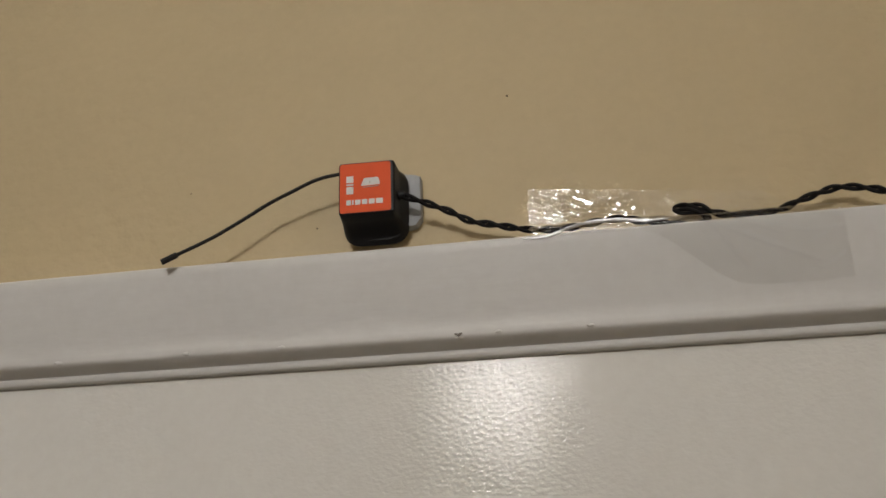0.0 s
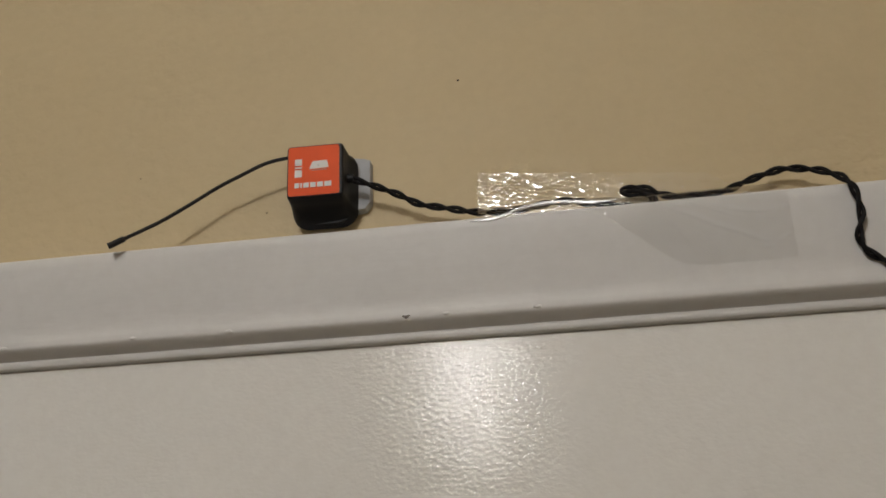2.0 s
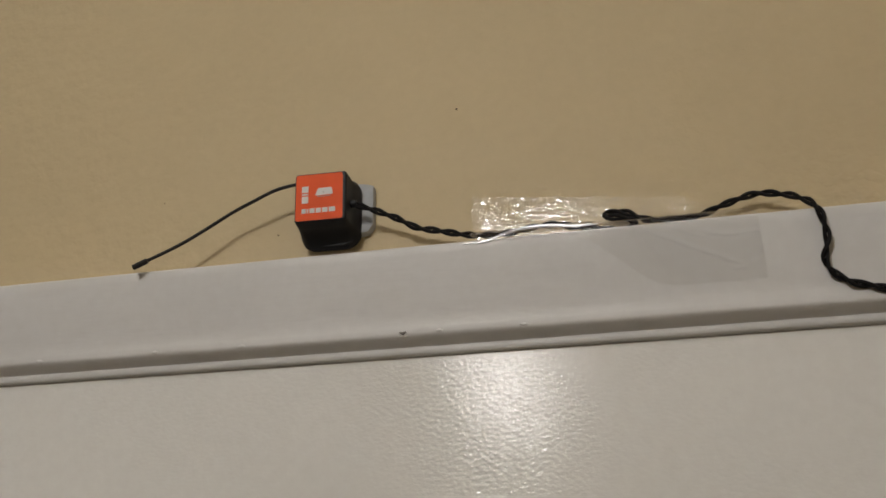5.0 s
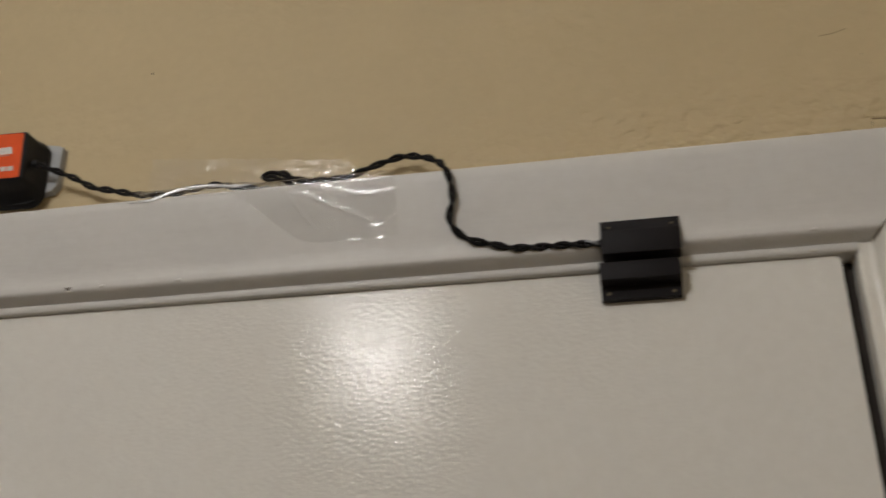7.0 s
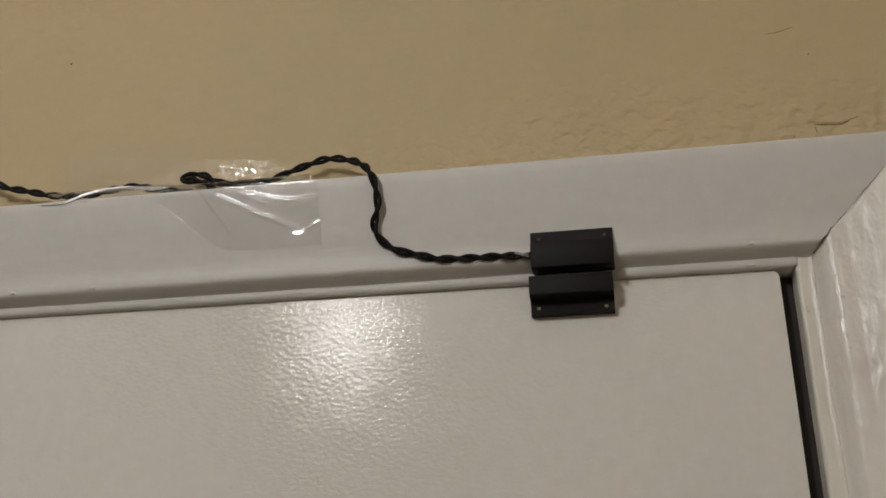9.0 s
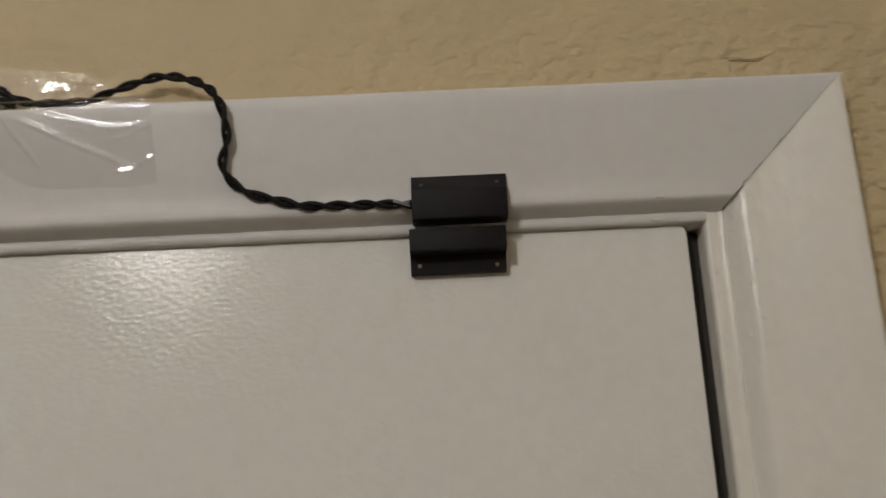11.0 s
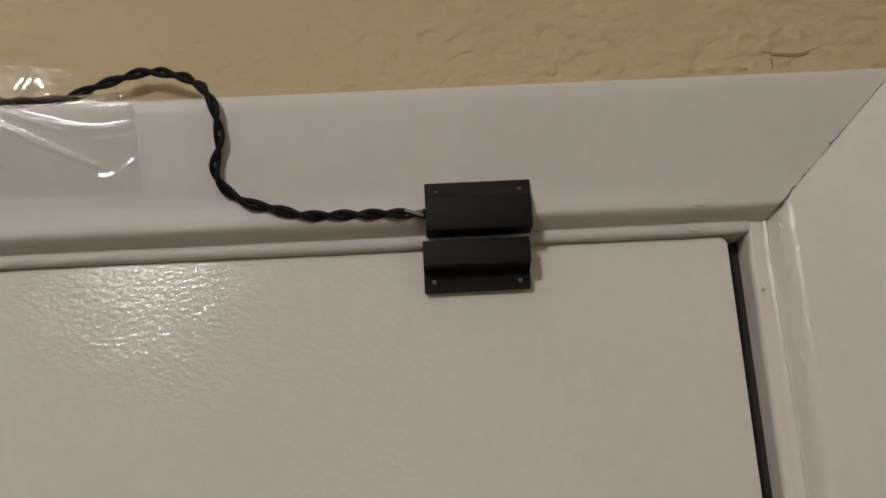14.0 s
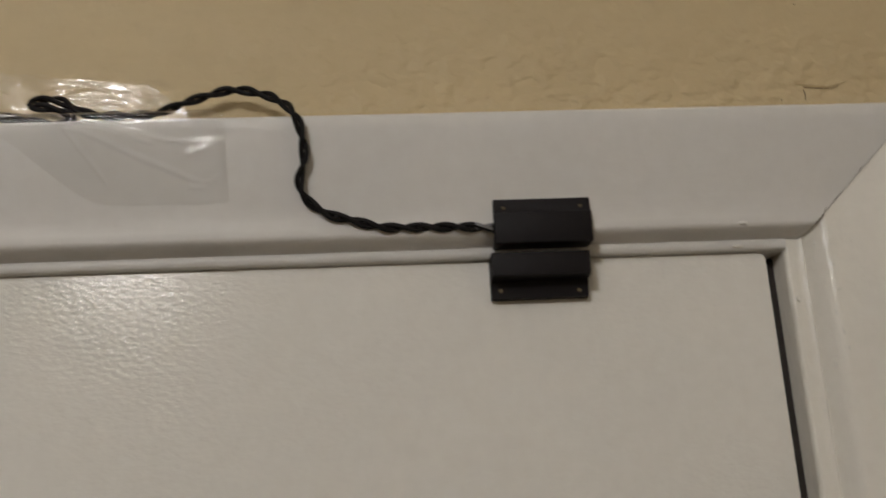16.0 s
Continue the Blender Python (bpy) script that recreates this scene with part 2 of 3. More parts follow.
tagged(part("wall_east_bounce", box((x1, yb, 0), (x1 + 0.1, WALL_T, zc)), M_ROOM, smooth=0), "unseen plain side wall, placed to balance the bounced light", "wall", kind="structure")
tagged(part("wall_south", box((x0 - 0.1, yb - 0.1, 0), (x1 + 0.1, yb, zc)), M_ROOM, smooth=0), "plain painted back wall of the room", "wall", kind="structure")
tagged(part("floor", box((x0 - 0.1, yb - 0.1, -0.1), (x1 + 0.1, 1.2, 0)), M_FLOOR, smooth=0), "plain brown floor of the room", "floor", kind="structure")
tagged(part("ceiling", box((x0 - 0.1, yb - 0.1, zc), (x1 + 0.1, WALL_T, zc + 0.1)), M_CEIL, smooth=0), "plain white painted ceiling", "ceiling", kind="structure")

# the ceiling lamp that lights the room
lamp = thing("ceiling_light", (LAMP.x, LAMP.y, zc), "lit opal glass globe lamp hanging from the ceiling", "lamp")
bm = bmesh.new()
bmesh.ops.create_cone(bm, cap_ends=True, segments=40, radius1=0.075, radius2=0.06, depth=0.03, matrix=Matrix.Translation((LAMP.x, LAMP.y, zc - 0.015)))
part("mount", bm, M_CEIL, lamp)
part("stem", tube([Vector((LAMP.x, LAMP.y, zc - 0.03 - k * (zc - LAMP.z - 0.085) / 8)) for k in range(9)], 0.008, 14), M_CEIL, lamp)
bm = bmesh.new()
bmesh.ops.create_uvsphere(bm, u_segments=40, v_segments=24, radius=0.068, matrix=Matrix.Translation(LAMP))
part("globe", bm, M_LAMP, lamp, "glowing opal glass globe")


# ---- door frame ----
def lumps(p, amp, scale=90.0):
    return amp * noise.noise(Vector(p) * scale)


# casing section: (share of the width from the inner edge, y)
SECTION = [(-0.095, 0.012), (-0.095, 0.0040), (-0.091, 0.0027), (-0.080, 0.0020), (-0.045, 0.0017), (-0.020, 0.0018), (-0.010, 0.0023), (-0.004, 0.0018), (0.008, 0.0002), (0.024, -0.0020), (0.040, -0.0038), (0.054, -0.0049), (0.066, -0.0054), (0.085, -0.0057), (0.14, -0.0059),
           (0.19, -0.0060), (0.27, -0.0067), (0.35, -0.0077), (0.45, -0.0089), (0.60, -0.0108), (0.75, -0.0126), (0.88, -0.0141), (0.96, -0.0149), (0.982, -0.0147), (0.996, -0.0137), (1.0, -0.0118), (1.0, 0.0)]
SIDE_SECTION = [(0.0, 0.006), (0.0, 0.0030), (0.010, 0.0023), (0.025, 0.0007), (0.045, -0.0013), (0.065, -0.0029), (0.085, -0.0040), (0.11, -0.0049), (0.14, -0.0055), (0.17, -0.0058)] + [p for p in SECTION if p[0] >= 0.19]


def dense(section, upto, step):
    """The section with more points near the inner edge."""
    out = []
    for (a, ya), (b, yb2) in zip(section, section[1:]):
        out.append((a, ya))
        n = int((b - a) / step) if b <= upto else 0
        out += [(a + (b - a) * k / (n + 1), ya + (yb2 - ya) * k / (n + 1)) for k in range(1, n + 1)]
    return out + [section[-1]]


SIDE_SECTION = dense(SIDE_SECTION, 0.61, 0.012)


def casing(name, along, label):
    """A strip of casing: along(share, w) gives the place in x and z."""
    bm = bmesh.new()
    steps = 420 if name == "door_casing_head" else 700
    section = SECTION if name == "door_casing_head" else SIDE_SECTION
    grid = []
    for i in range(steps + 1):
        row = []
        for w, y in section:
            x, z = along(i / steps, w)
            dy = lumps((x, 0.05 * w, z), 0.00018) + lumps((x * 0.3, 0.05 * w, z * 0.3), 0.0003, 30)
            if section is SIDE_SECTION:
                from_mitre = CAS_Z + CAS_H * w - z
                thick = math.exp(-(w / 0.16) ** 2) + 1.2 * math.exp(-(from_mitre / 0.0022) ** 2) * (1.1 - w)
                dy -= 0.00022 * thick * max(0.0, noise.noise(Vector((x * 420, 1.7, z * 300)))) + 0.00006 * thick * noise.noise(Vector((x * 900, 5, z * 700)))
            if w < 0:
                z += lumps((x, 2.0, 0.0), 0.00016, 110) + lumps((x, 4.0, 0.0), 0.0001, 380)
            row.append(bm.verts.new((x, y + (dy if w < 1 else 0), z)))
        grid.append(row)
    for a, b in zip(grid, grid[1:]):
        for k in range(len(section) - 1):
            bm.faces.new((a[k], a[k + 1], b[k + 1], b[k]))
    bm.faces.new(grid[0])
    bm.faces.new(list(reversed(grid[-1])))
    mat = M_TRIM_DIM if name == "door_casing_head" else M_TRIM_LIT
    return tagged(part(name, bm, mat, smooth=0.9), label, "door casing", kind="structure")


GAP = 0.0001  # open mitre joint
head = casing("door_casing_head", lambda s, w: ((CAS_XL - CAS_W * max(w, 0) + GAP) + s * ((CAS_X if w > 0 else JAMB_R + 0.0008) - CAS_XL + 2 * CAS_W * max(w, 0) - 2 * GAP), CAS_Z + CAS_H * w), "white gloss painted head casing with a sloping face")
side = casing("door_casing_side", lambda s, w: (CAS_X + CAS_W * w + GAP, (CAS_Z + CAS_H * w - GAP) * (1 - (1 - s) ** 2)), "white gloss painted side casing with brush marks and a cracked mitre")
casing("door_casing_side", lambda s, w: (CAS_XL - CAS_W * w - GAP, s * (CAS_Z + CAS_H * w - GAP)), "white gloss painted side casing beside the door")


def jamb(name, lo, hi, label, bevel=0.0004):
    return tagged(part(name, box(lo, hi, bevel, 3), M_TRIM_LIT if name == "door_jamb" else M_TRIM_DIM, smooth=0), label, "door jamb", kind="structure")


jamb("door_jamb_head", (JAMB_L - 0.02, 0.0062, JAMB_TOP + 0.0003), (JAMB_R, WALL_T, JAMB_TOP + 0.02), "white painted head jamb with a thin rounded edge")
# the jamb beside the gap: a round worn edge, a flat and a low ridge of paint against the casing
edge = [(JAMB_R, WALL_T)] + [(JAMB_R + 0.0015 * (1 - math.cos(radians(9 * k))), 0.0026 + 0.0026 * (1 - math.sin(radians(9 * k)))) for k in range(11)]
edge += [(JAMB_R + 0.0040, 0.0029), (JAMB_R + 0.0057, 0.0028), (JAMB_R + 0.0067, 0.0022), (JAMB_R + 0.0074, 0.0030), (JAMB_R + 0.0170, 0.0032), (JAMB_R + 0.0170, WALL_T)]
bm = bmesh.new()
rings = [[bm.verts.new((x + (lumps((1.0, 0.0, z), 0.00022, 60) if y < 0.01 else 0), y + (lumps((x, 3.0, z), 0.00022, 160) if y < 0.01 else 0), z)) for x, y in edge]
         for z in ((CAS_Z + 0.0012) * (1 - (k / 400) ** 2) for k in range(401))]
for a, b in zip(rings, rings[1:]):
    for k in range(len(edge)):
        bm.faces.new((a[k], a[(k + 1) % len(edge)], b[(k + 1) % len(edge)], b[k]))
bm.faces.new(rings[0])
bm.faces.new(list(reversed(rings[-1])))
tagged(part("door_jamb", bm, M_TRIM_LIT, smooth=0.9), "white painted side jamb with a rounded worn edge", "door jamb", kind="structure")
jamb("door_jamb", (JAMB_L - 0.019, 0.0019, 0), (JAMB_L, WALL_T, JAMB_TOP - 0.0003), "white painted side jamb with a rounded edge")
for nm, lo, hi in (("door_stop_head", (JAMB_L, 0.042, JAMB_TOP - 0.012), (JAMB_R, 0.072, JAMB_TOP)),
                   ("door_stop", (JAMB_R - 0.012, 0.042, 0), (JAMB_R, 0.072, JAMB_TOP - 0.012)),
                   ("door_stop", (JAMB_L, 0.042, 0), (JAMB_L + 0.012, 0.072, JAMB_TOP - 0.012))):
    tagged(part(nm, box(lo, hi, 0.001), M_TRIM_DIM), "white painted stop strip behind the door", "door stop", kind="structure")

# added dark strip that stands in for the shade deep in the gap beside the door
M_GAP_SHADE = plastic("dark_brown_gap_shade", (0.035, 0.028, 0.024), 0.8)
tagged(part("door_gap_shade_trim", box((DOOR_R + 0.0004, 0.0145, 0.006), (JAMB_R, 0.038, JAMB_TOP - 0.0005), 0.0003), M_GAP_SHADE), "added dark strip for the shade in the gap beside the door", "seal", kind="structure")

# the door: a slab with softened edges and rounded upper corners
slab = [(DOOR_R, 0.008)] + [(x, z) for x, z in rounded(DOOR_L, DOOR_R, 0.008, DOOR_TOP, 0.0022, 6) if z > 1.0] + [(DOOR_L, 0.008)]
door = tagged(part("door_1", prism(slab, DOOR_Y, DOOR_Y + 0.035, 0.0009, 3), M_DOOR, smooth=0), "closed flat white painted door with a glossy brushed surface", "door", kind="structure")

# caulk between casing and wall
path = [Vector((-0.56 + 0.895 * k / 300, -0.0004, CAS_Z + CAS_H + 0.0002)) for k in range(301)]
bm = tube(path, lambda s: 0.0010 + 0.0005 * noise.noise(Vector((s * 60, 0, 0))), 8)
tagged(part("caulk_trim", bm, M_CAULK), "thin uneven cream caulk line along the head casing", "caulk", kind="structure")
path = [Vector((CAS_X + CAS_W + 0.0002, -0.0003, 0.002 + (CAS_Z + CAS_H) * k / 300)) for k in range(301)]
bm = tube(path, lambda s: 0.0009 + 0.0004 * noise.noise(Vector((s * 90, 4, 0))), 8)
tagged(part("caulk_trim", bm, M_CAULK), "thin uneven cream caulk line along the side casing", "caulk", kind="structure")


# ---- wear on wall and casing ----
def blob(place, size, seed, flat=1.0):
    """A small irregular lump."""
    bm = bmesh.new()
    bmesh.ops.create_icosphere(bm, subdivisions=2, radius=1.0)
    for v in bm.verts:
        k = 1 + 0.45 * noise.noise(v.co * 1.7 + Vector((seed * 3.1, seed, 0)))
        v.co = Vector(place) + Vector((v.co.x * size[0], v.co.y * size[1], v.co.z * size[2])) * k
    return bm


def streak(points, width, deep, seed):
    """A flat ragged streak lying on the wall."""
    path = spline(points, 0.0004)
    bm, rows = bmesh.new(), []
    for i, q in enumerate(path):
        s = i / (len(path) - 1)
        w = width * (0.25 + 0.75 * math.sin(math.pi * s) ** 0.7) * (1 + 0.6 * noise.noise(Vector((s * 9, seed, 0))))
        rows.append((bm.verts.new(q + Vector((0, 0.0005, -w))), bm.verts.new(q + Vector((0, -deep, -w * 0.2))), bm.verts.new(q + Vector((0, 0.0005, w)))))
    for a, b in zip(rows, rows[1:]):
        for k in range(2):
            bm.faces.new((a[k], a[k + 1], b[k + 1], b[k]))
    return bm


for k, (x, z, s) in enumerate(((-0.0695, 2.130, 0.0007), (-0.1669, 2.0623, 0.0005), (-0.2385, 2.0905, 0.0005), (0.289, 2.0487, 0.0003), (0.3005, 2.0905, 0.0004))):
    part("paint_speck", blob((x, 0.0, z), (s, 0.0004, s * 0.8), k), M_DIRT if k in (0, 1, 3) else M_SCUFF, wall_n, "small dark speck in the paint")
part("plaster_crack", streak([(0.2955, 0, 2.0552), (0.3000, 0, 2.0549), (0.3060, 0, 2.0543), (0.3110, 0, 2.0546), (0.3170, 0, 2.0564)], 0.0008, 0.0004, 1), M_WALL, wall_n, "ragged crack with lifted paint")
part("plaster_crack", streak([(0.2985, 0, 2.0538), (0.3040, 0, 2.0534), (0.3090, 0, 2.0531), (0.3125, 0, 2.0540)], 0.0003, 0.0007, 2), M_SCUFF, wall_n, "dark ragged crack")
part("plaster_crack", streak([(0.2984, 0, 2.0526), (0.2988, 0, 2.0505), (0.2985, 0, 2.0484)], 0.0003, 0.0005, 3), M_DIRT, wall_n, "dark ragged crack")
part("scuff_mark", streak([(0.283, 0, 2.1035), (0.289, 0, 2.1042), (0.296, 0, 2.1062)], 0.0004, 0.0003, 4), M_SCUFF, wall_n, "faint brown scuff")


def face_y(w):
    """y of the casing's face at a share of its width."""
    for (a, ya), (b, yb2) in zip(SECTION, SECTION[1:]):
        if a <= w <= b and b > a:
            return ya + (yb2 - ya) * (w - a) / (b - a)
    return 0.0


def on_head(x, z, off=0.0):
    return Vector((x, face_y((z - CAS_Z) / CAS_H) - off, z))


random.seed(5)
# the mitre is filled with paint but for its inner end
path = [Vector((CAS_X + CAS_W * w, face_y(w) + 0.0003, CAS_Z + CAS_H * w)) for w in (0.2 + 0.79 * k / 90 for k in range(91))]
path = [p + Vector((0.0007, 0, -0.0002)) for p in path]
part("mitre_filler", tube(path, lambda s: 0.00055 * (0.9 + 0.6 * noise.noise(Vector((s * 26, 3, 0)))) * min(1.0, 0.3 + 6 * s), 8), M_TRIM_LIT, side, "paint filling the mitre joint")

# ragged dark crack that opens towards the inner end
def crack_at(w):
    j = 0.00045 * noise.noise(Vector((w * 22, 8, 0))) + 0.00025 * noise.noise(Vector((w * 70, 2, 0)))
    return Vector((CAS_X + CAS_W * w + j, min(face_y(w), side_y(w)) - 0.00005, CAS_Z + CAS_H * w - j))


def side_y(w):
    for (a, ya), (b, yb2) in zip(SIDE_SECTION, SIDE_SECTION[1:]):
        if a <= w <= b and b > a:
            return ya + (yb2 - ya) * (w - a) / (b - a)
    return 0.0


for w0, w1, r in ((0.03, 0.19, 0.00022), (0.20, 0.31, 0.00012), (0.37, 0.58, 0.00009)):
    path = [crack_at(w0 + (w1 - w0) * k / 60) for k in range(61)]
    part("mitre_crack", tube(path, lambda s: r * (0.25 + 0.75 * math.sin(math.pi * s)) * (1 + 0.7 * noise.noise(Vector((s * 14, w0, 0)))), 7), M_DIRT, side, "thin dark crack in the mitre joint")
# thick glossy paint down the hollow of the side casing
for k in range(24):
    w = 0.03 + 0.13 * random.random()
    z = CAS_Z + CAS_H * w - 0.0008 - 0.055 * random.random() ** 1.5
    part("paint_lump", blob((CAS_X + CAS_W * w + 0.0006, side_y(w) + 0.0001, z), (0.0005 + 0.0005 * random.random(), 0.0003, 0.0007 + 0.0009 * random.random()), k + 60), M_GLOSS, side)

part("paint_drip", blob((0.2640, 0.0018, 1.9905), (0.0022, 0.0005, 0.0008), 77), M_GLOSS, head, "small hardened paint drip")
# paint drips and a chip along the lower edge of the head casing
for k, (x, z, s) in enumerate(((-0.2935, 1.9973, 0.0012), (-0.226, 1.9974, 0.0010), (-0.178, 1.9972, 0.0011), (-0.075, 1.9976, 0.0009), (-0.034, 1.9975, 0.0010), (0.2645, 1.9972, 0.0010))):
    part("paint_drip", blob(on_head(x, z, -0.0001), (s * 1.9, 0.0006, s * 0.8), k + 20), M_TRIM_DIM, head, "small hardened paint drip")
part("chip_rim", blob(on_head(-0.0932, 1.9962, -0.0002), (0.0019, 0.0007, 0.0006), 31), M_GLOSS, head, "raised paint rim below a dent")
# the dent is a grey piece with its shade in the colour
part("chip", prism([(-0.0934, 1.9964), (-0.0915, 1.9979), (-0.0921, 1.9983), (-0.0933, 1.9977), (-0.0946, 1.9981), (-0.0953, 1.9977)], -0.0062, -0.0050, 0.0001, 1), M_DENT, head, "small dent in the paint, its shade put into the colour")
part("scratch", streak([on_head(0.318, 1.9915) + Vector((0, -0.0071, 0)), on_head(0.3195, 1.9922) + Vector((0, -0.0071, 0)), on_head(0.3208, 1.9924) + Vector((0, -0.0071, 0))], 0.0003, 0.0003, 7), M_SCUFF, side, "short dark scratch")
part("paint_drip", blob((JAMB_R + 0.0022, 0.0019, 1.9695), (0.0006, 0.0006, 0.0011), 44), M_TRIM_LIT, side, "small hardened paint drip")

# ---- wireless sensor on the wall ----
sensor = thing("wireless_sensor", (-0.134, -0.001, 2.0455), "black plastic sensor cube with an orange label, stuck to the wall", "sensor")
TILT = Matrix.Translation((-0.1343, -0.0250, 2.0676)) @ Euler((radians(6.0), 0, radians(4.5))).to_matrix().to_4x4() @ Euler((0, radians(-1.6), 0)).to_matrix().to_4x4()
# body: front of 26.5 mm, flaring a little to the rear; local y points to the wall
bm = bmesh.new()
rows = []
for y, xa, xb, za, zb, r in ((0.0, -0.0130, 0.0126, -0.0124, 0.0136, 0.0012), (0.0009, -0.0137, 0.0134, -0.0131, 0.0143, 0.0016), (0.007, -0.0139, 0.0138, -0.0140, 0.0145, 0.0022),
                             (0.0125, -0.0143, 0.0147, -0.0160, 0.0147, 0.0040), (0.0160, -0.0145, 0.0168, -0.0200, 0.0158, 0.0060), (0.0178, -0.0144, 0.0174, -0.0222, 0.0160, 0.0075), (0.0186, -0.0138, 0.0166, -0.0222, 0.0154, 0.0075)):
    rows.append([bm.verts.new((x, y, z)) for x, z in rounded(xa, xb, za, zb, r, 6)])
for a, b in zip(rows, rows[1:]):
    for k in range(len(a)):
        bm.faces.new((a[k], a[(k + 1) % len(a)], b[(k + 1) % len(a)], b[k]))
bm.faces.new(rows[0])
bm.faces.new(list(reversed(rows[-1])))
bmesh.ops.transform(bm, matrix=TILT, verts=bm.verts)
body = part("body", bm, M_BLACK, sensor)
# rear shell with round lower corners
bm = prism(rounded(-0.1470, -0.1195, 2.0490, 2.0820, 0.0070, 8), -0.0070, -0.0030, 0.0006, 2)
part("rear_shell", bm, M_BLACK, sensor, "rounded black rear shell")
bm = prism([(-0.1236, 2.0862), (-0.1162, 2.0850), (-0.1132, 2.0838), (-0.1122, 2.0605), (-0.1148, 2.0566), (-0.1236, 2.0552)], -0.0050, -0.0001, 0.0003, 2)
part("adhesive_pad", bm, M_FOAM, sensor, "pale grey adhesive foam pad")
bm = bmesh.new()
bmesh.ops.create_cone(bm, cap_ends=True, segments=20, radius1=0.0023, radius2=0.0019, depth=0.003, matrix=Matrix.Translation((-0.1193, -0.0158, 2.0674)) @ Euler((0, radians(90), 0)).to_matrix().to_4x4())
part("cable_gland", bm, M_BLACK, sensor)


def on_label(outline, lift, thick=0.00012):
    bm = prism(outline, -lift - thick, 0.0001)
    bmesh.ops.transform(bm, matrix=TILT, verts=bm.verts)
    return bm


label = part("label", on_label(rounded(-0.0130, 0.0116, -0.0122, 0.0134, 0.0013, 4), 0.00003), M_LABEL, sensor, "orange printed paper label")
# print: an icon and two rows of plain bars
part("print_icon", on_label([(-0.0026, 0.0013), (0.0064, 0.0016), (0.0065, 0.0021), (0.0058, 0.0050), (0.0053, 0.0055), (-0.0009, 0.0053), (-0.0014, 0.0049), (-0.0027, 0.0018)], 0.00022), M_PRINT, label, "white printed icon")
part("print_icon", on_label([(-0.0016, 0.0004), (0.0055, 0.0007), (0.0055, 0.0010), (-0.0016, 0.0007)], 0.00022), M_PRINT_GREY, label)
part("print_icon", on_label(rounded(0.0012, 0.0019, 0.0026, 0.0032, 0.0003, 3), 0.0004), M_PRINT_GREY, label)
for a, b in ((-0.0026, 0.0012), (0.0019, 0.0027), (0.0034, 0.0068)):
    part("print_bar", on_label([(-0.0098, a), (-0.0064, a), (-0.0064, b), (-0.0098, b)], 0.00022), M_PRINT, label)
for a, wd in ((-0.0098, 0.0022), (-0.0070, 0.0007), (-0.0056, 0.0026), (-0.0023, 0.0026), (0.0010, 0.0028), (0.0045, 0.0033)):
    part("print_bar", on_label([(a, -0.0082), (a + wd, -0.0082), (a + wd, -0.0057), (a, -0.0057)], 0.00022), M_PRINT, label)

# antenna whip with a thicker tip
whip = spline([(-0.1420, -0.0182, 2.0806), (-0.1513, -0.0182, 2.0813), (-0.1630, -0.0178, 2.0796), (-0.1750, -0.0170, 2.0749), (-0.1871, -0.0160, 2.0699), (-0.2011, -0.0165, 2.0610), (-0.2146, -0.0180, 2.0522), (-0.2298, -0.0205, 2.0436), (-0.2369, -0.0215, 2.0397)], 0.001)
ant = part("antenna", tube(whip, 0.00092, 10), M_ANT, sensor, "thin dark wire antenna")
tip0, tip1 = whip[-1], whip[-9]
part("antenna_tip", tube(spline([tip1, tip1 + (tip0 - tip1) * 0.5, tip0, tip0 + (tip0 - tip1) * 0.06], 0.0006), lambda s: 0.00155 * min(1.0, 0.55 + 9 * s, 0.5 + 9 * (1 - s)), 12), M_ANT, ant, "thicker rubber tip")

# ---- twisted two-wire cable from the sensor to the contact ----
LINE = spline([(-0.1195, -0.0158, 2.0674), (-0.1080, -0.0140, 2.0630), (-0.0964, -0.0120, 2.0580), (-0.0869, -0.0100, 2.0530), (-0.0760, -0.0090, 2.0505), (-0.0635, -0.0088, 2.0472),
               (-0.0554, -0.0088, 2.0458), (-0.0419, -0.0088, 2.0452), (-0.0258, -0.0088, 2.0474), (-0.0152, -0.0088, 2.0476), (-0.0074, -0.0080, 2.0456), (0.0029, -0.0070, 2.0444),
               (0.0130, -0.0050, 2.0432), (0.0200, -0.0055, 2.0436), (0.0210, -0.0085, 2.0452), (0.0150, -0.0105, 2.0470), (0.0088, -0.0105, 2.0478), (0.0082, -0.0085, 2.0505), (0.0130, -0.0075, 2.0522),
               (0.0190, -0.0085, 2.0500), (0.0250, -0.0090, 2.0462), (0.0322, -0.0090, 2.0444), (0.0422, -0.0088, 2.0443), (0.0513, -0.0088, 2.0447), (0.0615, -0.0078, 2.0492), (0.0705, -0.0074, 2.0524),
               (0.0790, -0.0080, 2.0540), (0.0890, -0.0105, 2.0512), (0.0970, -0.0140, 2.0462), (0.1025, -0.0178, 2.0390), (0.1047, -0.0168, 2.0318), (0.1054, -0.0146, 2.0238), (0.1034, -0.0122, 2.0155),
               (0.1056, -0.0098, 2.0100), (0.1128, -0.0084, 2.0047), (0.1220, -0.0078, 2.0021), (0.1322, -0.0072, 1.9994), (0.1463, -0.0066, 1.9990), (0.1613, -0.0070, 1.9986), (0.1735, -0.0074, 1.9977)], 0.0006)
cable = thing("twisted_cable", LINE[300], "black twisted two-wire cable taped along the door casing", "cable")
arm, wires, turn_at = Vector((0, -1, 0.3)), ([], []), 0.9
